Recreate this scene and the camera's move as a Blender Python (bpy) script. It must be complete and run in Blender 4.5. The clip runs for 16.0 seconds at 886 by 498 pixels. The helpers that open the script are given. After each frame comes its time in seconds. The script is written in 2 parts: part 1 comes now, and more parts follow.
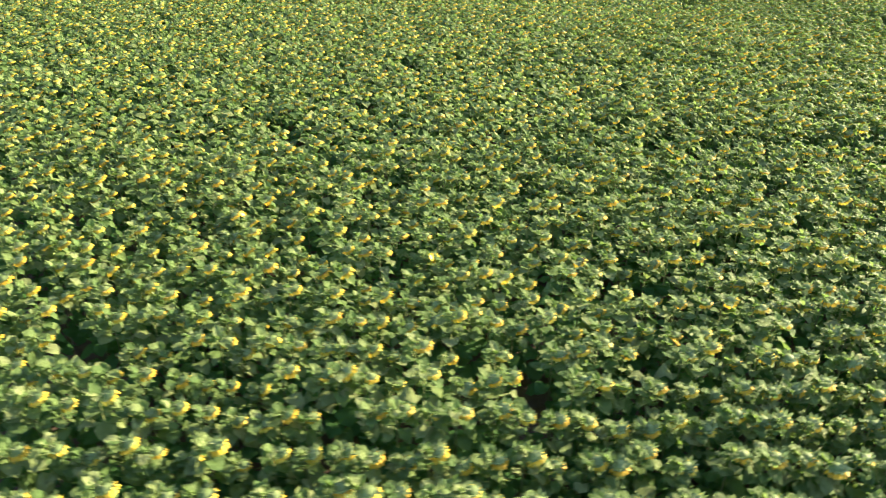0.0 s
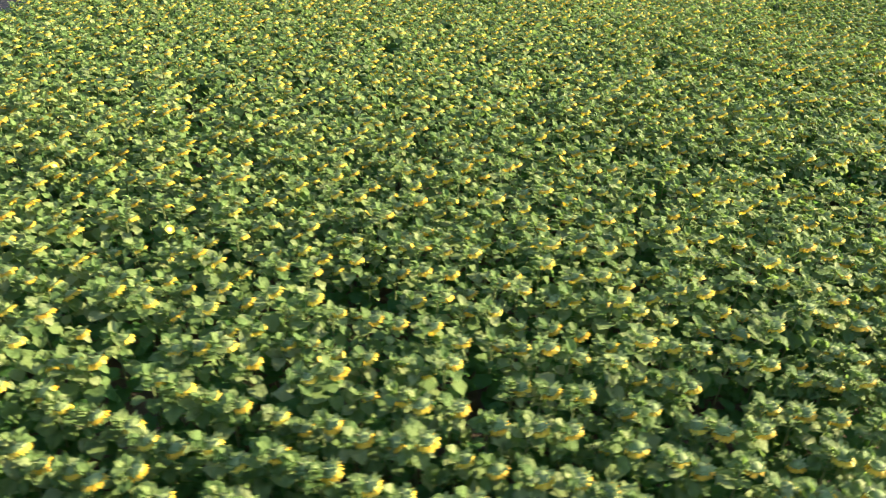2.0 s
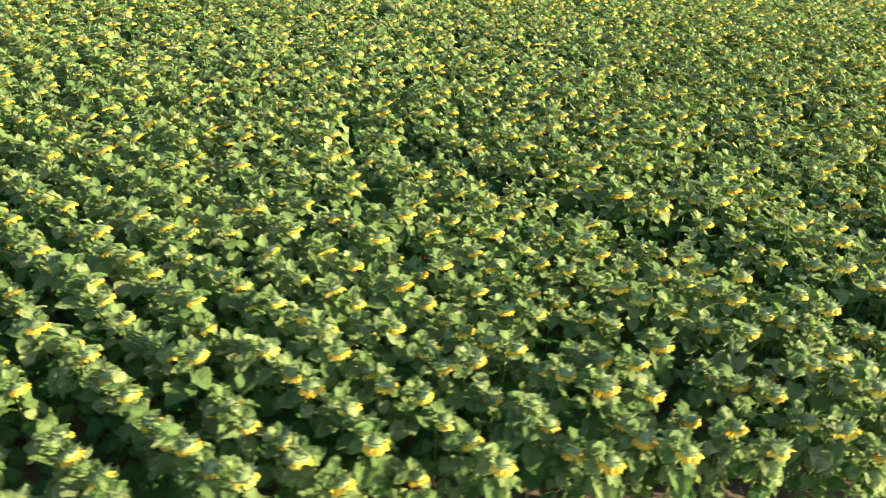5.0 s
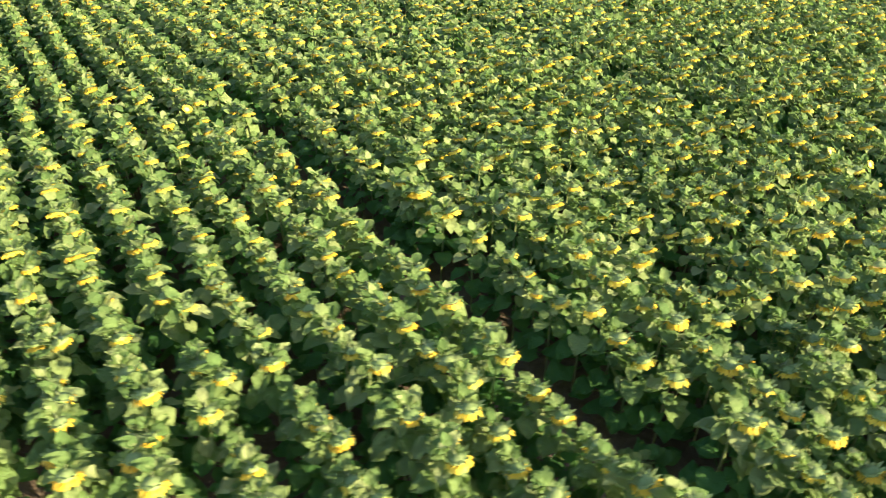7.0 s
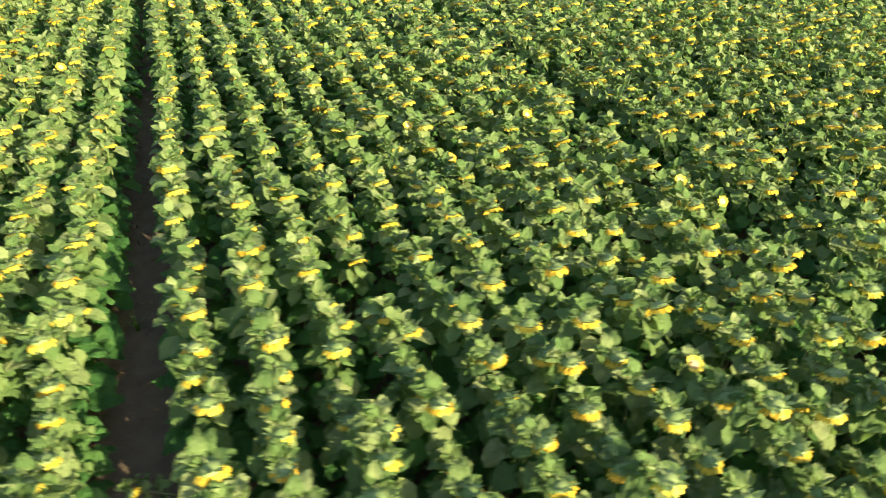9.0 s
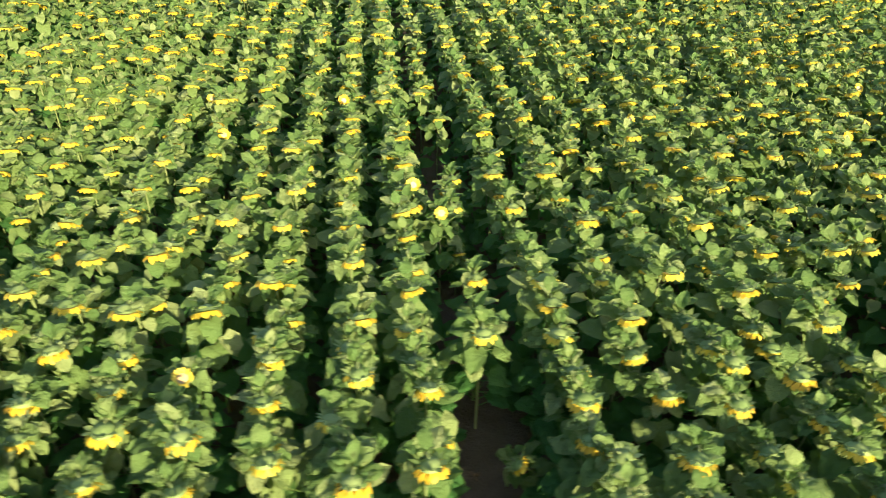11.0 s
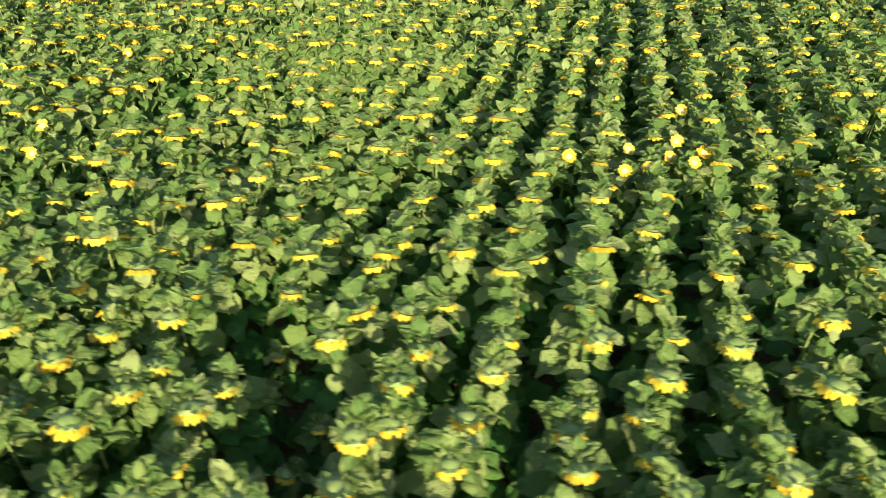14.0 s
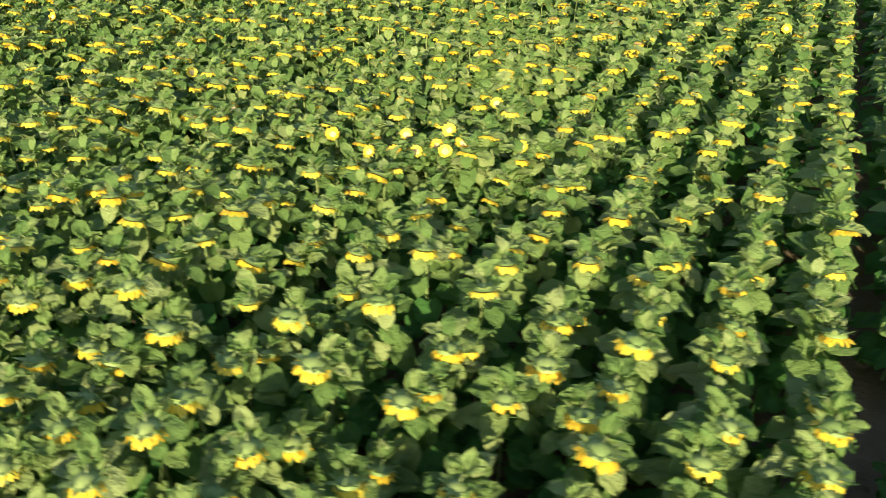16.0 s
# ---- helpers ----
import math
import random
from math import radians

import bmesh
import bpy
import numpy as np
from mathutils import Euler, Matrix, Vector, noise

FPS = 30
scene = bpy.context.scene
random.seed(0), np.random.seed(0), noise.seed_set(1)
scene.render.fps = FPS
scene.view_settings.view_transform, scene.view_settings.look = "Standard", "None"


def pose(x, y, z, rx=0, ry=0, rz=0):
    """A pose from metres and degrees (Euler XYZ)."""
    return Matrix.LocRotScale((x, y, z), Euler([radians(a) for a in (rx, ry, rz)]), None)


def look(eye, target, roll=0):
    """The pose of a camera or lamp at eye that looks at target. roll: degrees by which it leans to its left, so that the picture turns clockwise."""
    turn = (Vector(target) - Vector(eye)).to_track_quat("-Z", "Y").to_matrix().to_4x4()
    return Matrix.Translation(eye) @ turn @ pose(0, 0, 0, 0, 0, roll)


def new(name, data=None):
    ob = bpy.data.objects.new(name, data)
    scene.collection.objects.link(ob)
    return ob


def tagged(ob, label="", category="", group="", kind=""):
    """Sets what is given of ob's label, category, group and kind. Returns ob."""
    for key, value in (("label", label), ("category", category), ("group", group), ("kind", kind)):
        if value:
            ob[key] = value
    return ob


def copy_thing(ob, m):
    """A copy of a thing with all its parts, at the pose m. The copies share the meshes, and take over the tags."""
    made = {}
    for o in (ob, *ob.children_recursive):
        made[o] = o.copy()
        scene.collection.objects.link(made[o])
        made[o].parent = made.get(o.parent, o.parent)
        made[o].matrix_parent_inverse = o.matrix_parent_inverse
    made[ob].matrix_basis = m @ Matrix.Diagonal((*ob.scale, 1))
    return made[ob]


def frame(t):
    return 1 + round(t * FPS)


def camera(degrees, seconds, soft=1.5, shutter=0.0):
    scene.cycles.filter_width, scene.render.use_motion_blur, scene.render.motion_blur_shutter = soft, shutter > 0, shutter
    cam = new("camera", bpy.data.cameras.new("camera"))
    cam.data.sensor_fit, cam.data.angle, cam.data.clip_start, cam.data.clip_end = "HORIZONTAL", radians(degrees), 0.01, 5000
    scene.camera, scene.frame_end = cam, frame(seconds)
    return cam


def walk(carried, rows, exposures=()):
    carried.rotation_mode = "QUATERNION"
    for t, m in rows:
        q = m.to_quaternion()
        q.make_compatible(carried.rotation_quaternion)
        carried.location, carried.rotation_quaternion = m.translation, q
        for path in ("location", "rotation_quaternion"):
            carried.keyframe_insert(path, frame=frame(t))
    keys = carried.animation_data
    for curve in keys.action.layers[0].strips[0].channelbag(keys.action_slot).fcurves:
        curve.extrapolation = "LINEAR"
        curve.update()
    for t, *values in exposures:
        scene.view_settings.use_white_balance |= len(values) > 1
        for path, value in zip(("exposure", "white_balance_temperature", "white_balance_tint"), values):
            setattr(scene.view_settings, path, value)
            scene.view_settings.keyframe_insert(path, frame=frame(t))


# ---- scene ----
cam = camera(66.13, 16.0, soft=0.95, shutter=0.5)

# seconds, east, north, height, heading, tilt and lean of the camera
PATH = [
    (0.0, -19.389, 24.292, 8.275, -91.86, -29.79, 1.43),
    (0.5, -19.050, 22.230, 8.049, -87.75, -29.67, 1.43),
    (1.0, -18.568, 20.270, 7.859, -83.78, -29.67, 1.53),
    (1.5, -17.972, 18.418, 7.721, -80.03, -29.87, 1.76),
    (2.0, -17.269, 16.663, 7.597, -76.33, -30.10, 1.98),
    (2.5, -16.482, 14.974, 7.475, -72.64, -30.28, 2.26),
    (3.0, -15.602, 13.373, 7.367, -68.99, -30.48, 2.50),
    (3.5, -14.654, 11.850, 7.293, -65.36, -30.69, 2.81),
    (4.0, -13.601, 10.413, 7.211, -61.69, -30.92, 3.10),
    (4.5, -12.351, 8.923, 7.138, -57.66, -31.17, 3.31),
    (5.0, -11.116, 7.628, 7.074, -53.22, -31.55, 2.92),
    (5.5, -9.847, 6.493, 7.024, -48.59, -32.06, 2.19),
    (6.0, -8.446, 5.424, 6.987, -44.05, -32.59, 1.58),
    (6.5, -6.897, 4.386, 6.949, -39.85, -33.03, 1.40),
    (7.0, -5.553, 3.636, 6.869, -36.13, -33.27, 1.18),
    (7.5, -4.043, 2.952, 6.741, -32.35, -33.36, 1.16),
    (8.0, -2.514, 2.385, 6.566, -28.57, -33.32, 1.16),
    (8.5, -1.028, 1.912, 6.414, -24.99, -33.31, 1.16),
    (9.0, 0.468, 1.523, 6.289, -21.28, -33.34, 1.13),
    (9.5, 2.104, 1.222, 6.163, -17.48, -33.51, 1.26),
    (10.0, 3.742, 1.004, 6.055, -13.78, -33.65, 1.42),
    (10.5, 5.266, 0.864, 5.967, -10.25, -33.74, 1.48),
    (11.0, 6.613, 0.796, 5.899, -6.89, -33.80, 1.36),
    (11.5, 7.835, 0.794, 5.845, -3.60, -33.87, 1.10),
    (12.0, 9.255, 0.856, 5.796, -0.06, -34.08, 1.05),
    (12.5, 10.661, 0.981, 5.720, 3.54, -34.15, 0.98),
    (13.0, 12.031, 1.179, 5.606, 7.06, -33.94, 0.96),
    (13.5, 13.349, 1.414, 5.494, 10.41, -33.74, 1.04),
    (14.0, 14.631, 1.704, 5.402, 13.79, -33.61, 1.05),
    (14.5, 15.885, 2.045, 5.318, 17.23, -33.52, 1.06),
    (15.0, 17.097, 2.422, 5.250, 20.50, -33.38, 1.13),
    (15.5, 18.261, 2.840, 5.183, 23.60, -33.24, 1.17),
    (16.0, 19.412, 3.281, 5.136, 26.71, -33.16, 1.07),
]
walk(cam, [(t, pose(x, y, z, 0, 0, yaw) @ pose(0, 0, 0, 90 + tilt) @ pose(0, 0, 0, 0, 0, lean))
           for t, x, y, z, yaw, tilt, lean in PATH],
     exposures=[(0.0, 1.94, 6200, 18), (4.0, 1.90, 6250, 18), (6.8, 1.88, 6300, 16), (9.0, 1.69, 6350, 12), (12.5, 1.46, 6400, 7), (16.0, 1.29, 6400, 6)])

# ---- light: low warm sun and a clear sky ----
SUN_AZ, SUN_EL = radians(158), radians(19)        # clockwise from north (+y), above the horizon
sun_way = Vector((math.sin(SUN_AZ) * math.cos(SUN_EL), math.cos(SUN_AZ) * math.cos(SUN_EL), math.sin(SUN_EL)))
world = bpy.data.worlds.new("sky")
scene.world = world
world.use_nodes = True
wn = world.node_tree.nodes
sky = wn.new("ShaderNodeTexSky")
sky.sky_type, sky.sun_disc = "NISHITA", False
sky.sun_elevation, sky.sun_rotation = SUN_EL, SUN_AZ
sky.dust_density, sky.ozone_density = 1.4, 1.0       # a hazy evening
world.node_tree.links.new(sky.outputs["Color"], wn["Background"].inputs["Color"])
wn["Background"].inputs["Strength"].default_value = 0.099
sun = new("sun", bpy.data.lights.new("sun", "SUN"))
sun.data.energy, sun.data.angle, sun.data.color = 5.0, radians(0.8), (1.0, 0.85, 0.50)
sun.matrix_world = look(sun_way * 60, (0, 0, 0))


# ---- materials ----
class Mat:
    """A node material and short ways to wire it."""

    def __init__(self, name):
        self.m = bpy.data.materials.new(name)
        self.m.use_nodes = True
        self.t = self.m.node_tree
        self.b = self.t.nodes["Principled BSDF"]
        self.out = self.t.nodes["Material Output"]

    def node(self, kind, **values):
        n = self.t.nodes.new(kind)
        for key, value in values.items():
            n.inputs[key].default_value = value
        return n

    def link(self, a, b):
        self.t.links.new(a, b)

    def noise(self, scale, detail=3.0, rough=0.55, coord="Object"):
        n = self.node("ShaderNodeTexNoise", Scale=scale, Detail=detail, Roughness=rough)
        self.link(self.node("ShaderNodeTexCoord").outputs[coord], n.inputs["Vector"])
        return n.outputs["Fac"]

    def ramp(self, fac, stops):
        n = self.node("ShaderNodeValToRGB")
        while len(n.color_ramp.elements) < len(stops):
            n.color_ramp.elements.new(0.5)
        for e, (at, col) in zip(n.color_ramp.elements, stops):
            e.position, e.color = at, (*col, 1)
        self.link(fac, n.inputs["Fac"])
        return n.outputs["Color"]

    def math(self, op, a, b=None):
        n = self.node("ShaderNodeMath")
        n.operation = op
        for i, v in enumerate((a, b)):
            if v is None:
                continue
            if isinstance(v, (int, float)):
                n.inputs[i].default_value = v
            else:
                self.link(v, n.inputs[i])
        return n.outputs[0]

    def each(self):
        """A number that differs from piece to piece, for pieces of their own and for joined ones."""
        a = self.node("ShaderNodeObjectInfo").outputs["Random"]
        b = self.node("ShaderNodeNewGeometry").outputs["Random Per Island"]
        return self.math("FRACT", self.math("ADD", a, b))

    def mix(self, fac, a, b):
        n = self.t.nodes.new("ShaderNodeMix")
        n.data_type = "RGBA"
        if isinstance(fac, (int, float)):
            n.inputs[0].default_value = fac
        else:
            self.link(fac, n.inputs[0])
        for i, v in ((6, a), (7, b)):
            if isinstance(v, tuple):
                n.inputs[i].default_value = (*v, 1)
            else:
                self.link(v, n.inputs[i])
        return n.outputs[2]

    def bump(self, height, strength, distance):
        n = self.node("ShaderNodeBump", Strength=strength, Distance=distance)
        self.link(height, n.inputs["Height"])
        self.link(n.outputs["Normal"], self.b.inputs["Normal"])
        return n.outputs["Normal"]

    def thin(self, colour, share):
        """Light that comes through a thin leaf or petal."""
        tr = self.node("ShaderNodeBsdfTranslucent")
        self.link(colour, tr.inputs["Color"])
        mx = self.node("ShaderNodeMixShader", Fac=share)
        self.link(self.b.outputs[0], mx.inputs[1])
        self.link(tr.outputs[0], mx.inputs[2])
        self.link(mx.outputs[0], self.out.inputs["Surface"])


def leaf_material(name, stops, blotchy, through_it):
    """Rough, slightly hairy leaf; stops: the range of greens from leaf to leaf."""
    k = Mat(name)
    base = k.ramp(k.each(), stops)
    col = k.mix(k.math("MULTIPLY", k.noise(14.0, 4.0), 0.5), base, blotchy)
    k.link(col, k.b.inputs["Base Color"])
    k.b.inputs["Roughness"].default_value = 0.52
    k.b.inputs["Specular IOR Level"].default_value = 0.20
    k.bump(k.math("ADD", k.noise(22.0, 4.0), k.math("MULTIPLY", k.noise(75.0, 3.0), 0.4)), 1.0, 0.035)
    k.thin(k.mix(0.5, col, through_it), 0.45)
    return k.m


def petal_material():
    k = Mat("ray_petal")
    col = k.ramp(k.each(), [(0.0, (0.72, 0.46, 0.03)), (0.5, (0.78, 0.56, 0.04)), (1.0, (0.80, 0.64, 0.07))])
    worn = k.ramp(k.noise(40.0), [(0.55, (0, 0, 0)), (0.75, (1, 1, 1))])
    col = k.mix(k.math("MULTIPLY", worn, 0.22), col, (0.62, 0.40, 0.08))
    k.link(col, k.b.inputs["Base Color"])
    k.b.inputs["Roughness"].default_value = 0.6
    k.thin(col, 0.3)
    return k.m


def plain(name, stops, rough, scale=20.0, bump=0.4, depth=0.004, thin=0.0):
    k = Mat(name)
    fac = k.math("FRACT", k.math("ADD", k.math("MULTIPLY", k.each(), 0.4), k.math("MULTIPLY", k.noise(scale, 4.0), 0.75)))
    col = k.ramp(fac, stops)
    k.link(col, k.b.inputs["Base Color"])
    k.b.inputs["Roughness"].default_value = rough
    k.bump(k.noise(scale * 3), bump, depth)
    if thin:
        k.thin(col, thin)
    return k.m


def soil_material():
    k = Mat("bare_soil")
    big, mid, fine = k.noise(0.35, 4.0), k.noise(3.2, 6.0, 0.62), k.noise(26.0, 5.0, 0.6)
    col = k.ramp(mid, [(0.28, (0.075, 0.052, 0.033)), (0.5, (0.122, 0.086, 0.056)), (0.74, (0.167, 0.125, 0.083))])
    col = k.mix(k.math("MULTIPLY", big, 0.45), col, (0.150, 0.113, 0.075))
    col = k.mix(k.math("MULTIPLY", fine, 0.5), col, (0.089, 0.062, 0.038))
    k.link(col, k.b.inputs["Base Color"])
    k.b.inputs["Roughness"].default_value = 0.95
    k.bump(k.math("ADD", k.math("MULTIPLY", mid, 1.0), k.math("MULTIPLY", fine, 0.35)), 0.9, 0.06)
    return k.m


# low broad leaves: older and darker, with their shade mixed into the green
LEAF = leaf_material("shaded_grown_leaf", [(0.0, (0.040, 0.126, 0.031)), (0.45, (0.062, 0.172, 0.040)), (0.8, (0.092, 0.214, 0.051)), (1.0, (0.136, 0.256, 0.068))],
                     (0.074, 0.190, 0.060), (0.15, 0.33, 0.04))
# top leaves: young and paler, with the sun's brightness painted in as well
SUNLIT = leaf_material("sunlit_leaf", [(0.0, (0.092, 0.186, 0.050)), (0.4, (0.152, 0.252, 0.072)), (0.75, (0.258, 0.345, 0.118)), (1.0, (0.385, 0.440, 0.195))],
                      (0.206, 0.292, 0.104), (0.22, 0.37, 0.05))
PETAL, SOIL = petal_material(), soil_material()
STEM = plain("green_stem", [(0.2, (0.11, 0.16, 0.05)), (0.8, (0.20, 0.24, 0.09))], 0.6, 30)
BACK = plain("green_flower_back", [(0.2, (0.15, 0.25, 0.065)), (0.8, (0.29, 0.37, 0.13))], 0.6, 30, thin=0.3)
DISC = plain("brown_flower_disc", [(0.15, (0.46, 0.28, 0.11)), (0.5, (0.62, 0.42, 0.20)), (0.85, (0.70, 0.52, 0.27))], 0.85, 60, 0.8, 0.006)
STRAW = plain("dry_straw", [(0.2, (0.34, 0.25, 0.13)), (0.8, (0.52, 0.42, 0.25))], 0.8, 12)
GRASS = plain("weed_green", [(0.2, (0.09, 0.17, 0.025)), (0.8, (0.15, 0.25, 0.04))], 0.55, 10, thin=0.25)
MATS = [STEM, LEAF, BACK, PETAL, DISC, SUNLIT]
I_STEM, I_LEAF, I_BACK, I_PETAL, I_DISC, I_SUNLIT = range(6)

rng = np.random.default_rng(7)


# ---- meshes as plain arrays: (points, faces) ----
def join(pieces):
    """One (points, triangles) out of several."""
    vs, fs, n = [], [], 0
    for v, f in pieces:
        vs.append(v)
        fs.append(f + n)
        n += len(v)
    return np.concatenate(vs), np.concatenate(fs)


def tris(quads):
    q = np.asarray(quads).reshape(-1, 4)
    return np.concatenate([q[:, [0, 1, 2]], q[:, [0, 2, 3]]])


def grid_tris(rows, cols, closed=False):
    out = []
    for i in range(rows - 1):
        for j in range(cols if closed else cols - 1):
            a, b = i * cols + j, i * cols + (j + 1) % cols
            out.append((a, b, b + cols, a + cols))
    return tris(out)


def tube(path, radii, sides):
    """A tube along a list of points."""
    path = np.asarray(path, float)
    pts = []
    for i, (c, r) in enumerate(zip(path, radii)):
        d = path[min(i + 1, len(path) - 1)] - path[max(i - 1, 0)]
        d /= np.linalg.norm(d)
        a = np.cross(d, (0.31, 0.95, 0.05))
        a /= np.linalg.norm(a)
        b = np.cross(d, a)
        for k in range(sides):
            w = 2 * math.pi * k / sides
            pts.append(c + r * (math.cos(w) * a + math.sin(w) * b))
    return np.array(pts), grid_tris(len(path), sides, True)


# outline of a heart-shaped leaf: way along it, half width, how far the margin lies back
OUTLINE = [[(0.0, 0.32, -0.10), (0.20, 0.53, -0.04), (0.48, 0.52, 0.0), (0.78, 0.30, 0.0), (1.0, 0.03, 0.0)],
           [(0.0, 0.34, -0.09), (0.28, 0.55, 0.0), (0.68, 0.42, 0.0), (1.0, 0.04, 0.0)],
           [(0.0, 0.40, -0.06), (0.5, 0.52, 0.0), (1.0, 0.06, 0.0)]]


def leaf(length, width, rise, droop, fold, petiole, lod, r):
    """A leaf on its stalk that starts at the origin and reaches out along +x; rise and droop: the first and the last slope in degrees."""
    line = OUTLINE[lod]
    cols = (-1, -0.55, 0, 0.55, 1) if lod == 0 else (-1, 0, 1)
    base = np.array((petiole * math.cos(radians(rise + 12)), 0, petiole * math.sin(radians(rise + 12))))
    pts, c, last = [], base.copy(), 0.0
    curl, wave = r.uniform(-0.17, 0.20), r.uniform(0, 6.28)
    for s, w, back in line:
        slope = radians(rise + (droop - rise) * s ** 0.8)
        c = c + (s - last) * length * np.array((math.cos(slope), 0, math.sin(slope)))
        last = s
        along, up = np.array((math.cos(slope), 0, math.sin(slope))), np.array((-math.sin(slope), 0, math.cos(slope)))
        for k in cols:
            rag = 1 + r.uniform(-0.10, 0.08) * (abs(k) == 1)
            side = k * w * width * rag
            lift = r.gauss(0, (0.085, 0.055, 0.0)[lod]) * width + abs(side) * math.tan(radians(fold)) + curl * width * k * k * math.cos(wave + 9 * s + 1.6 * k) - 0.16 * width * (abs(k) == 1) * w
            pts.append(c + along * back * length * abs(k) + up * lift + np.array((0, side * math.cos(radians(fold)), 0)))
    blade = (np.array(pts), grid_tris(len(line), len(cols)))
    if lod == 2:
        return blade
    if lod == 1:
        edge = np.array((0, 0.006, 0))
        return join([blade, (np.array([-edge, edge, base + edge, base - edge]), tris([(0, 1, 2, 3)]))])
    stalk = tube([np.zeros(3), base + (0.012, 0, 0)], (0.006, 0.004), 3)
    return join([blade, stalk])


def head(radius, petal, lod, r, wilt=0.0, fresh=False):
    """A flower head at the origin that faces +z: its green back, its bracts, its ray petals and its disc."""
    n = (12, 8, 5)[lod]
    ring = lambda rad, z, k=n: [(rad * math.cos(6.2832 * i / k), rad * math.sin(6.2832 * i / k), z) for i in range(k)]
    levels = [(0.22, -0.62), (0.72, -0.46), (1.0, -0.12), (0.98, 0.02)] if lod == 0 else [(0.35, -0.58), (1.0, -0.12)]
    back = (np.array([p for a, z in levels for p in ring(a * radius, z * radius)] + [(0, 0, -0.66 * radius)]), None)
    top = len(back[0]) - 1
    back = (back[0], np.concatenate([grid_tris(len(levels), n, True), [(top, (i + 1) % n, i) for i in range(n)]]))
    disc = np.array(ring(0.96 * radius, 0.03 * radius) + ring(0.5 * radius, 0.13 * radius) + [(0, 0, 0.08 * radius)])
    disc = (disc, np.concatenate([grid_tris(2, n, True), [(n + i, n + (i + 1) % n, 2 * n) for i in range(n)]]))
    up = np.array((0, 0, 1.0))

    def rim(count, make):
        """Pointed blades round the rim, joined at their feet."""
        pts, fs = [], []
        for i in range(count):
            w = 6.2832 * i / count + r.uniform(-0.1, 0.1)
            o, s = np.array((math.cos(w), math.sin(w), 0)), np.array((-math.sin(w), math.cos(w), 0))
            n = len(pts)
            pts += make(o, s)
            fs += [(n, n + 1, n + 4), (n, n + 4, n + 5), (n + 1, n + 2, n + 3), (n + 1, n + 3, n + 4)]
            fs.append((n + 5, n + 4, (n + 6) % (6 * count)))
        return np.array(pts), np.array(fs)

    def bract(o, s):
        long, flare = radius * r.uniform(0.5, 0.95), r.uniform(-0.8, 0.1)
        a = o * radius * 0.86 - up * radius * 0.3
        mid, tip = a + o * long * 0.5 + up * long * (flare * 0.5 - 0.06), a + o * long + up * long * flare
        wide = radius * r.uniform(0.18, 0.30)
        return [a - s * wide * 0.8, mid - s * wide, tip - s * wide * 0.1, tip + s * wide * 0.1, mid + s * wide, a + s * wide * 0.8]

    def ray(o, s):
        long = petal * r.uniform(0.88, 1.1) * (0.4 if r.random() < 0.3 * wilt else 1)
        half = petal * (0.32, 0.46, 0.62)[lod]
        a = o * radius * 0.95
        first = r.uniform(0.15, 0.55) if fresh else r.uniform(0.45, 1.05)      # how far the petals fold forward
        last = first + r.uniform(-0.2, 0.6)
        mid = a + (o * math.cos(first) + up * math.sin(first)) * long * 0.55
        tip = mid + (o * math.cos(last) + up * math.sin(last)) * long * 0.45
        twist = up * half * r.uniform(-0.35, 0.35)
        return [a - s * half * 0.6, mid - s * half - twist, tip - s * half * 0.22, tip + s * half * 0.22, mid + s * half + twist, a + s * half * 0.6]

    if lod < 2:
        back = join([back, rim((12, 8)[lod], bract)])
    return back, rim((24, 14, 8)[lod], ray), disc


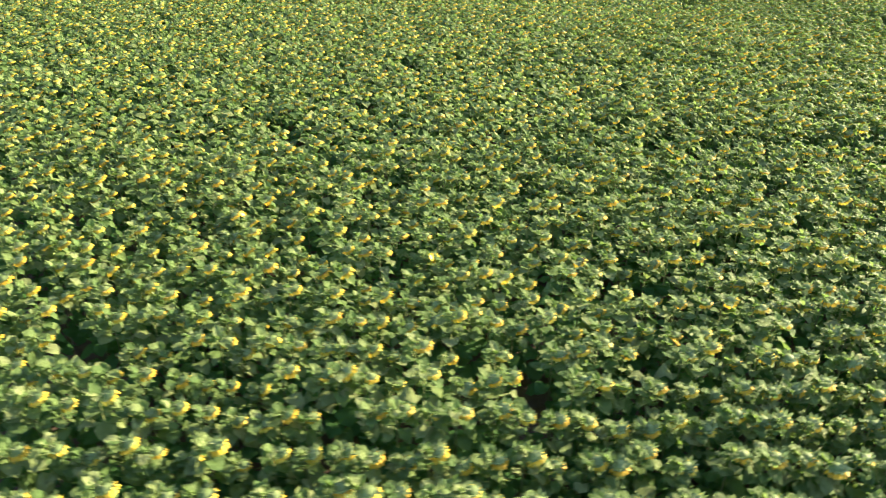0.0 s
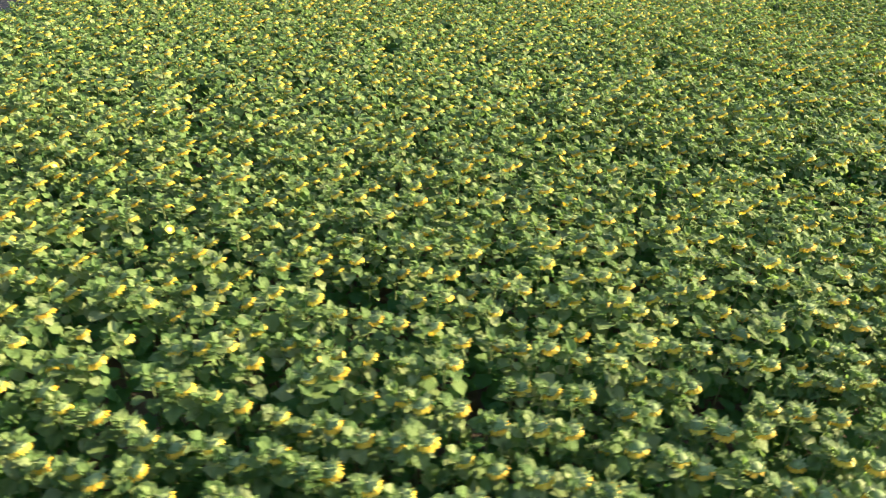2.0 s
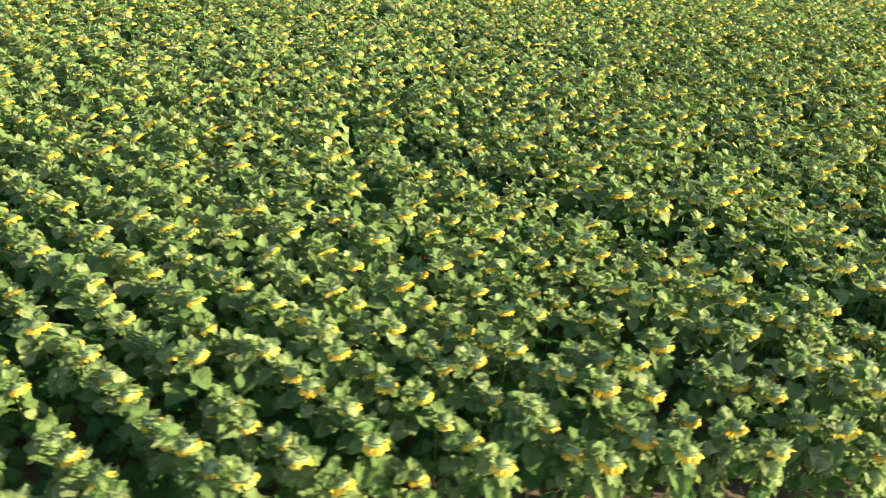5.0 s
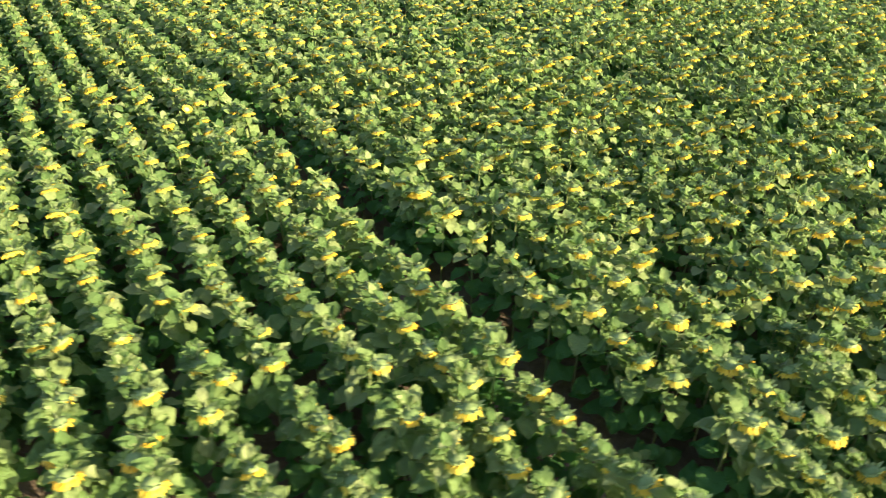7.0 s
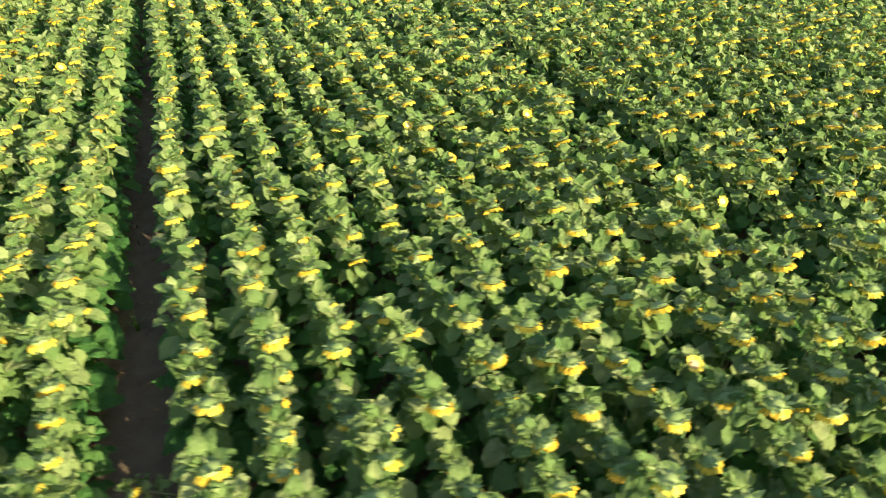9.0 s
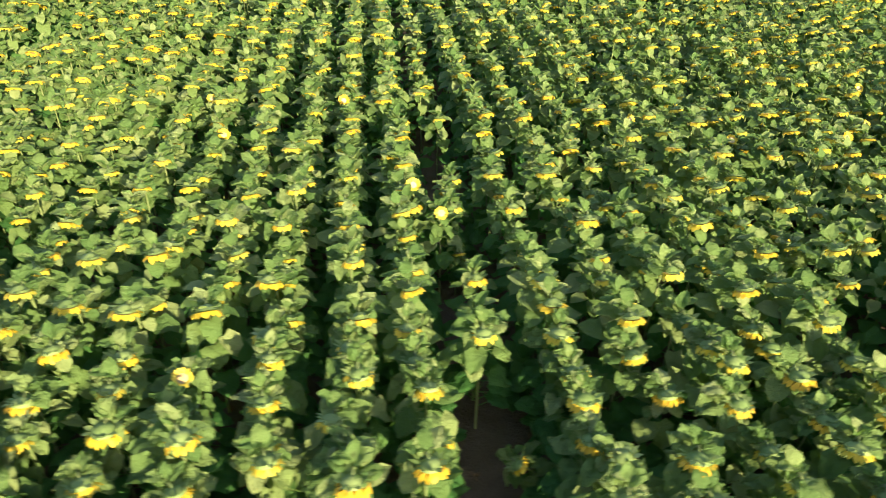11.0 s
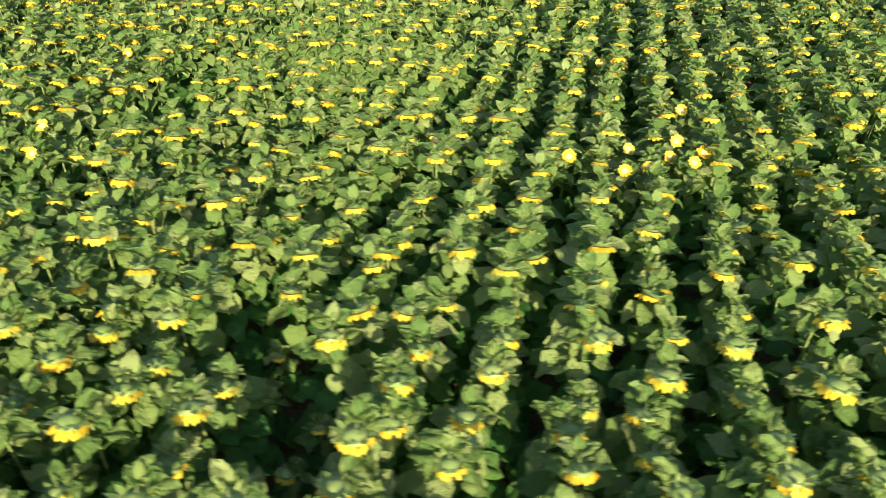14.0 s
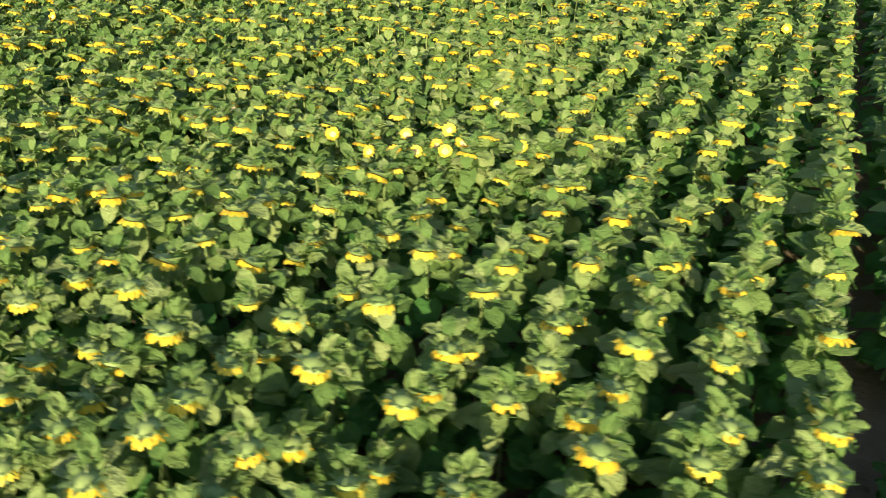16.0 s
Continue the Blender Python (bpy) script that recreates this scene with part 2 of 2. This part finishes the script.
def sunflower(seed, lod, open_face=False, outer=False):
    """The pieces of a plant that stands at the origin: (name, material, matrix, mesh); its head turns to -y."""
    r = random.Random(seed)
    h = r.uniform(1.34, 1.56) - 0.06 * open_face
    lean = np.array((r.uniform(-0.05, 0.05), r.uniform(-0.06, 0.04)))
    face = radians(r.gauss(8, 16))                        # turn of the head from -y
    nod = radians(min(84, r.gauss(72, 9))) if not open_face else radians(r.uniform(-65, -25))
    f = np.array((math.sin(face), -math.cos(face)))
    stem = [(0, 0, -0.03), (lean[0] * 0.4, lean[1] * 0.4, h * 0.4), (lean[0] * 0.8, lean[1] * 0.8, h * 0.75),
            (lean[0], lean[1], h - 0.05)]
    crown = np.array((lean[0] + f[0] * 0.05, lean[1] + f[1] * 0.05, h + 0.025))
    centre = np.array((lean[0] + f[0] * 0.125, lean[1] + f[1] * 0.125, h - 0.005 - 0.05 * math.sin(max(nod, 0)) + 0.04 * open_face))
    stem += [crown, crown * 0.35 + centre * 0.65 + (0, 0, 0.012)]
    out = []
    sides = (6, 4, 3)[lod]
    if lod < 2:
        out.append(("stem", I_STEM, Matrix(), tube(stem, (0.016, 0.015, 0.013, 0.011, 0.010, 0.012), sides)))
    else:
        out.append(("stem", I_STEM, Matrix(), tube([stem[1], stem[3], stem[5]], (0.016, 0.014, 0.012), sides)))
    def sunward(turn):
        """1 for a leaf on the sunny side, -1 on the far side; leaves lean so that they face the light."""
        return math.cos(radians(turn) - math.pi / 2 + SUN_AZ)

    # plants at the field's edge keep leaves down to their feet
    for i in range(24 if outer else 0):
        up, turn = h * (0.10 + 0.031 * i), -100 + r.gauss(0, 50)
        mesh = leaf(0.165 * r.uniform(0.7, 1.3), 0.135 * r.uniform(0.7, 1.25), r.uniform(-25, 20), r.uniform(-88, -55), r.uniform(4, 18), 0.15 * r.uniform(0.6, 1.5), lod, r)
        # pale as the top leaves: the sunlit flank is painted, not a matter of age
        out.append(("leaf", I_SUNLIT, pose(lean[0] * up / h, lean[1] * up / h, up, 0, 0, turn), mesh))
    # broad leaves up the stem
    count = 5 if outer else (11, 8, 4)[lod]
    turn = r.uniform(0, 360)
    low = (4, 3, 0)[lod]                                  # the lowest reach out between the rows
    for i in range(count):
        u = i / (count - 1)
        up = h * ((0.23, 0.26, 0.36)[lod] + (0.35, 0.32, 0.22)[lod] * u)
        turn = 180 * i + r.uniform(-42, 42) if i < low else turn + 137.5 + r.uniform(-20, 20)
        size = r.uniform(0.85, 1.15) * (1.0 - 0.24 * u) * (0.72 if outer else (1.0, 1.1, 1.45)[lod])
        tilt = -14 * u * sunward(turn)
        mesh = leaf(0.315 * size, 0.295 * size, r.uniform(0, 26) + tilt, r.uniform(-62, -26) + tilt, r.uniform(6, 24), (0.185 - 0.06 * u + 0.03 * (i < low)) * r.uniform(0.75, 1.3), lod, r)
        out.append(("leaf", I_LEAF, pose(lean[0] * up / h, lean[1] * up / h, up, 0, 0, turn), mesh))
    # a dense tuft of small leaves round the top of the stem, under and behind the head
    count = (15, 13, 7)[lod]
    for i in range(count):
        u = i / (count - 1)
        turn += 137.5 + r.uniform(-25, 25)
        size = r.choice((0.65, 0.8, 0.95, 1.15)) * (1.38 - 0.6 * u) * (1, 1.03, 1.25)[lod]
        up = h * (0.66 + 0.31 * u)
        rise = r.uniform(0, 28) + 18 * u - 34 * sunward(turn)
        mesh = leaf(0.20 * size, 0.185 * size, rise, max(-88, rise - r.uniform(35, 70)), r.uniform(10, 34), (0.145 - 0.06 * u) * r.uniform(0.65, 1.45), lod, r)
        out.append(("leaf", I_SUNLIT, pose(lean[0], lean[1], up, 0, 0, turn), mesh))
    # a fan of upright pointed leaves behind the head
    for i in range((5, 4, 3)[lod]):
        away = math.degrees(face) + 90 + (-75, 70, -25, 30, 0)[i] + r.uniform(-18, 18)
        size = r.uniform(0.55, 0.95) * (1, 1.08, 1.3)[lod]
        rise = r.uniform(40, 75)
        mesh = leaf(0.195 * size, 0.15 * size, rise, rise - r.uniform(20, 80), r.uniform(14, 38), 0.03, lod, r)
        out.append(("leaf", I_SUNLIT, pose(lean[0], lean[1], h - r.uniform(-0.01, 0.07), 0, 0, away), mesh))
    rad = r.uniform(0.085, 0.108) if not open_face else r.uniform(0.042, 0.055)
    back, petals, disc = head(rad, r.uniform(0.060, 0.086) * (0.75 if open_face else 1), lod, r, 0.0 if open_face else r.choice((0.0, 0.2, 0.6)), open_face)
    axis = Vector((f[0] * math.cos(nod), f[1] * math.cos(nod), -math.sin(nod)))
    m = Matrix.Translation(centre) @ axis.to_track_quat("Z", "Y").to_matrix().to_4x4() @ pose(0, 0, 0, 0, 0, r.uniform(0, 360))
    out.append(("flower_head", I_BACK, m, back))
    out.append(("petal_ring", I_PETAL, m, petals))
    out.append(("seed_disc", I_DISC, m, disc))
    return out


def baked(pieces):
    """A plant as one set of points, triangles and materials."""
    vs, fs, ms, n = [], [], [], 0
    for _, mat, m, (v, f) in pieces:
        a = np.array(m)
        vs.append(v @ a[:3, :3].T + a[:3, 3])
        fs.append(f + n)
        ms.append(np.full(len(f), mat))
        n += len(v)
    return np.concatenate(vs), np.concatenate(fs), np.concatenate(ms)


def mesh_of(name, v, f, mats, index=None, smooth=True):
    me = bpy.data.meshes.new(name)
    me.vertices.add(len(v))
    me.vertices.foreach_set("co", np.ascontiguousarray(v, np.float32).ravel())
    me.loops.add(len(f) * 3)
    me.loops.foreach_set("vertex_index", np.ascontiguousarray(f, np.int32).ravel())
    me.polygons.add(len(f))
    me.polygons.foreach_set("loop_start", np.arange(0, len(f) * 3, 3, dtype=np.int32))
    for m in mats:
        me.materials.append(m)
    if index is not None:
        me.polygons.foreach_set("material_index", np.ascontiguousarray(index, np.int32))
    me.update(calc_edges=True)
    me.polygons.foreach_set("use_smooth", np.full(len(f), smooth))
    return me


# ---- the plan of the field ----
ROW, STEP = 0.70, 0.415            # between rows, and from plant to plant along a row
LANES = (-1, 30)                  # rows left bare for wheels
THIN = 11                         # a row that came up badly
EDGE = 3.25                       # the field's edge runs aslant: plants stand where x + y is more than this
RING = (7.1, 27.3)                # middle of the sweep along which the field is seen at close quarters


# bare places where plants failed: middle and half widths
HOLES = [(-10.75, 29.8, 0.45, 0.5), (-9.2, 14.35, 0.42, 0.5), (0.0, 10.85, 0.3, 0.36), (22.6, 9.1, 1.5, 0.6)]
# places where they stayed low
LOW = [(11.9, 6.1, 0.4, 0.5), (-8.5, 20.4, 0.4, 0.5), (0.2, 17.0, 0.4, 0.5), (12.5, 5.0, 0.5, 0.75), (14.25, 4.9, 0.3, 0.4), (15.2, 6.6, 0.25, 0.4), (0.3, 28.6, 0.5, 0.6),
       (5.9, 18.6, 0.5, 0.6), (8.2, 10.5, 0.35, 0.4), (-2.6, 15.4, 0.4, 0.4)]


def near(x, y, places):
    return any(abs((x - a) / rx) ** 2 + abs((y - b) / ry) ** 2 < 1 for a, b, rx, ry in places)


def rim(x):
    """How far x + y reaches to the field's edge at x."""
    return EDGE if x > -8.1 else EDGE - 1.1


def row_x(k, y):
    """Where row k runs; those beyond the bare lane were drilled in another pass, a little askew."""
    if k >= 0:
        return k * ROW - 0.4 * (k > LANES[1])
    return -1.42 + 0.745 * (k + 2) + 0.026 * (y - 8)


# ---- ground ----
def ground():
    xs = np.concatenate([[-1500, -300, -80], np.linspace(-34, 40, 160), [90, 300, 1500]])
    ys = np.concatenate([[-1500, -300, -80], np.linspace(-16, 56, 156), [110, 300, 1500]])
    v = np.zeros((len(ys), len(xs), 3))
    v[..., 0], v[..., 1] = xs[None], ys[:, None]
    inside = (np.abs(v[..., 0] - 3) < 37) & (np.abs(v[..., 1] - 20) < 36)
    lumps = rng.normal(0, 0.012, inside.shape) + 0.018 * np.cos(v[..., 0] * 2 * math.pi / ROW)
    v[..., 2] = np.where(inside, lumps, 0)
    ob = new("ground", mesh_of("ground", v.reshape(-1, 3), grid_tris(len(ys), len(xs)), [SOIL]))
    tagged(ob, "dry brown crumbly soil under and beside the crop", "soil", kind="structure")


ground()


# bright open flowers that look up to the light
OPEN = [(-2.38, 28.32), (-5.91, 28.4), (-6.31, 21.0), (-10.4, 20.2), (-7.83, 24.3), (3.96, 12.43), (4.19, 11.2), (6.23, 12.24), (10.81, 11.13),
        (12.38, 10.4), (4.84, 5.6), (14.2, 10.25), (15.0, 10.05), (14.98, 10.87), (15.36, 10.49), (15.52, 10.76), (15.78, 10.39),
        (15.63, 10.95), (15.94, 10.68), (15.29, 10.17), (15.75, 12.35), (16.72, 10.92), (14.41, 14.57), (19.26, 18.83), (7.5, 8.41),
        (7.21, 8.92), (0.69, 15.28), (-2.02, 17.66), (-0.09, 23.71), (0.4, 22.9), (3.2, 32.6)]


# ---- where the plants stand ----
def stands():
    r = random.Random(11)
    out = []
    for k in range(-24, 44):
        if k in LANES:
            continue
        y = -8.0 + r.uniform(0, STEP)
        while y < 49.0:
            y += STEP * r.uniform(0.78, 1.25)
            x = row_x(k, y) + r.gauss(0, 0.055)
            miss = r.random() < 0.03
            if x + r.uniform(-0.12, 0.12) + y < rim(x) or near(x, y, HOLES) or miss:
                continue
            if k == THIN and (y < 5.9 or r.random() < (0.75 if 9.6 < y < 12.3 else 0.3 if y < 15 else 0.1)):
                continue                                   # a stretch of this row did not come up
            if y > 26.8 + 0.59 * (x + 19.4) or x + 0.2 * y > 31.5 or x < -16.5 or y < (0.5 if x < 20 else -6):
                continue
            stunted = near(x, y, LOW) or k == THIN and y < 13 and r.random() < 0.25
            size = 0.58 if stunted else r.gauss(0.84 if k == THIN and 9 < y < 24 else 1.0, 0.05) - 0.18 * (r.random() < 0.05)
            out.append((x, y, size, r.gauss(0, 9), r.random()))
    out += [(-6.62, 10.08, 0.97, 4.0, 0.31), (-7.96, 11.3, 1.0, -6.0, 0.72), (-9.47, 14.04, 0.95, 3.0, 0.55)]    # these close the edge
    return [p for p in out if all(abs(p[0] - x) + abs(p[1] - y) > 0.2 for x, y in OPEN)]


plants = stands()
SHAPES = [[baked(sunflower(100 * lod + i, lod)) for i in range((14, 14, 12)[lod])] for lod in range(3)]
SHAPES.append([baked(sunflower(400 + i, 0, outer=True)) for i in range(8)])
chosen, edging, joined = [], [], [[], [], [], []]
for x, y, size, turn, u in plants:
    d = math.hypot(x - RING[0], y - RING[1])
    front = 22.7 + 0.085 * x                               # the sweep's near side
    here = x + y < 32
    if x + y < rim(x) + 0.85:
        if -9.9 < x < -3.4 and len(edging) < 34:
            edging.append((x, y, size, turn - 20, u))
        else:
            joined[3].append((x, y, size, turn - 20, u))
    elif here and front - 0.9 < d < front + 0.1 and len(chosen) < 160:
        chosen.append((x, y, size, turn, u))
    else:
        joined[0 if here and d > front - 2.0 else 1 if here and d > front - 13 else 2].append((x, y, size, turn, u))


def crop(lod):
    vs, fs, ms, n = [], [], [], 0
    for x, y, size, turn, u in joined[lod]:
        v, f, m = SHAPES[lod][int(u * len(SHAPES[lod]))]
        c, s = math.cos(radians(turn)) * size, math.sin(radians(turn)) * size
        w = np.empty_like(v)
        w[:, 0], w[:, 1], w[:, 2] = c * v[:, 0] - s * v[:, 1] + x, s * v[:, 0] + c * v[:, 1] + y, v[:, 2] * size
        vs.append(w)
        fs.append(f + n)
        ms.append(m)
        n += len(v)
    ob = new("sunflower_crop", mesh_of("sunflower_crop", np.concatenate(vs), np.concatenate(fs), MATS, np.concatenate(ms)))
    tagged(ob, "dense rows of green sunflowers with nodding yellow heads", "sunflowers", kind="stuff")


for part_of_field in range(4):
    crop(part_of_field)


# ---- clods, straw and weeds on the open soil ----
def clod(r, size):
    """A lump of dried earth: a small rough ball with flattened underside."""
    bm = bmesh.new()
    bmesh.ops.create_icosphere(bm, subdivisions=1, radius=size)
    for v in bm.verts:
        v.co *= r.uniform(0.72, 1.18)
        v.co.z *= 0.62
    bm.verts.index_update()
    out = np.array([v.co for v in bm.verts]), np.array([[v.index for v in f.verts] for f in bm.faces])
    bm.free()
    return out


def bare_spot(r):
    """A place on the lanes, in the gap of the thin row or on the strip outside the field."""
    u = r.random()
    if u < 0.35:
        return -0.70 + r.gauss(0, 0.28), r.uniform(4, 24)
    if u < 0.5:
        return THIN * ROW + r.gauss(0, 0.2), r.uniform(2.5, 7)
    if u < 0.6:
        return 30 * ROW + r.gauss(0, 0.25), r.uniform(6, 22)
    x = r.uniform(-13, 1)
    return x, rim(x) - x - abs(r.gauss(0, 1.1)) + 0.25


def litter():
    r = random.Random(5)
    kinds = [clod(r, 1.0) for _ in range(8)]
    pieces = []
    for _ in range(1900):
        x, y = bare_spot(r)
        v, f = r.choice(kinds)
        size = min(0.012 * math.exp(r.gauss(0, 0.6)), 0.06)
        a = np.array(pose(0, 0, 0, 0, 0, r.uniform(0, 360)).to_3x3())
        pieces.append(((v * size) @ a.T + (x, y, size * 0.3), f))
    v, f = join(pieces)
    tagged(new("soil_clods", mesh_of("soil_clods", v, f, [SOIL], smooth=False)), "small brown lumps of dried earth scattered on bare soil", "soil clods", kind="stuff")
    pieces = []
    for _ in range(520):
        x, y = bare_spot(r)
        if x > -2:
            continue
        long, turn, lift = r.uniform(0.06, 0.34), r.uniform(0, 6.28), r.uniform(0.0, 0.05)
        d = np.array((math.cos(turn), math.sin(turn), 0)) * long
        p = np.array((x, y, 0.02))
        pieces.append(tube([p, p + d * 0.5 + (0, 0, lift), p + d + (0, 0, lift * 0.3)], (0.004, 0.005, 0.003), 3))
    v, f = join(pieces)
    tagged(new("dry_straw", mesh_of("dry_straw", v, f, [STRAW])), "dry pale straw stalks lying on bare soil", "straw", kind="stuff")


def weed(x, y, seed, height):
    """A tuft of upright grass between the rows, its blades in one mesh."""
    r = random.Random(seed)
    pieces = []
    for _ in range(16):
        turn, out, h = r.uniform(0, 6.28), r.uniform(0.05, 0.3), height * r.uniform(0.6, 1.0)
        o, s = np.array((math.cos(turn), math.sin(turn), 0)), np.array((-math.sin(turn), math.cos(turn), 0)) * r.uniform(0.008, 0.016)
        pts, n = [], 6
        for i in range(n):
            t = i / (n - 1)
            c = o * out * t ** 2.2 + np.array((0, 0, h * (t - 0.18 * t ** 4))) + o * 0.02
            pts += [c - s * (1 - t * 0.95), c + s * (1 - t * 0.95)]
        pieces.append((np.array(pts), grid_tris(n, 2)))
    v, f = join(pieces)
    ob = new("grass_weed", mesh_of("grass_weed", v, f, [GRASS]))
    ob.matrix_basis = pose(x, y, 0)
    tagged(ob, "tall bright green grass weed standing between sunflower rows", "weed", "weeds in the crop")


litter()
for i, (x, y, h) in enumerate([(6.0, 13.4, 1.6), (4.4, 9.5, 1.5), (4.45, 6.8, 1.35), (4.85, 6.9, 1.3), (-3.81, 16.4, 1.5), (-2.55, 14.5, 1.5),
                               (8.6, 6.85, 1.2), (4.68, 13.66, 1.5), (0.5, 29.4, 1.85), (7.7, 6.4, 0.3), (-0.85, 9.9, 0.4), (-6.9, 10.3, 0.45)]):
    weed(x, y, 40 + i, h)


# ---- the plants along the near side, one by one ----
def plant_thing(pieces, label):
    """A sunflower as a thing with its parts; the petals, bracts and seeds sit on the head."""
    thing = new("sunflower")
    tagged(thing, label, "sunflower", "sunflowers in the nearest rows")
    top = None
    for name, mat, m, (v, f) in pieces:
        ob = new(name, mesh_of(name, v, f, [MATS[mat]]))
        if name in ("petal_ring", "seed_disc"):
            ob.parent = top
        else:
            ob.parent, ob.matrix_basis = thing, m
            top = ob if name == "flower_head" else top
        if name == "petal_ring" and label:
            ob["label"] = "ring of bright yellow ray petals"
    return thing


LABELS = ["tall green sunflower with a nodding yellow head in a row",
          "leafy green sunflower with a drooping yellow head among its row",
          "broad-leaved sunflower whose heavy yellow head hangs down"]
EDGE_LABEL = "sunflower at the field's edge with leaves down to its foot"
made = {}
for outer, spots in ((False, chosen), (True, edging)):
    for x, y, size, turn, u in spots:
        kind = int(u * 8) + 400 if outer else int(u * 14)
        m = pose(x, y, 0, 0, 0, turn) @ Matrix.Scale(size, 4)
        if kind not in made:
            made[kind] = plant_thing(sunflower(kind, 0, outer=outer), EDGE_LABEL if outer else LABELS[kind % 3])
            if outer:
                made[kind]["group"] = "sunflowers along the field's edge"
            made[kind].matrix_basis = m
        else:
            copy_thing(made[kind], m).scale = (size, size, size)

for i, (x, y) in enumerate(OPEN):
    ob = plant_thing(sunflower(900 + i, 0, True), "young sunflower with a small open bright yellow face turned up")
    ob["group"] = "open young sunflowers"
    ob.matrix_basis = pose(x, y, 0, 0, 0, 0)

# two that lean out over bare soil, and a tall pale one at the lane
for x, y, size, lean, seed in ((0.12, 6.55, 0.76, -55, 951), (8.5, 4.95, 0.74, -42, 952)):
    ob = plant_thing(sunflower(seed, 0), "leaning sunflower with its yellow head hanging out over bare soil")
    ob["group"] = "leaning sunflowers"
    ob.matrix_basis = pose(x, y, 0, 0, lean, 0) @ Matrix.Scale(size, 4)
ob = plant_thing(sunflower(960, 0), "tall sunflower with broad pale leaves beside the bare wheel lane")
ob.matrix_basis = pose(-0.02, 11.9, 0, 0, 0, -10) @ Matrix.Scale(1.13, 4)
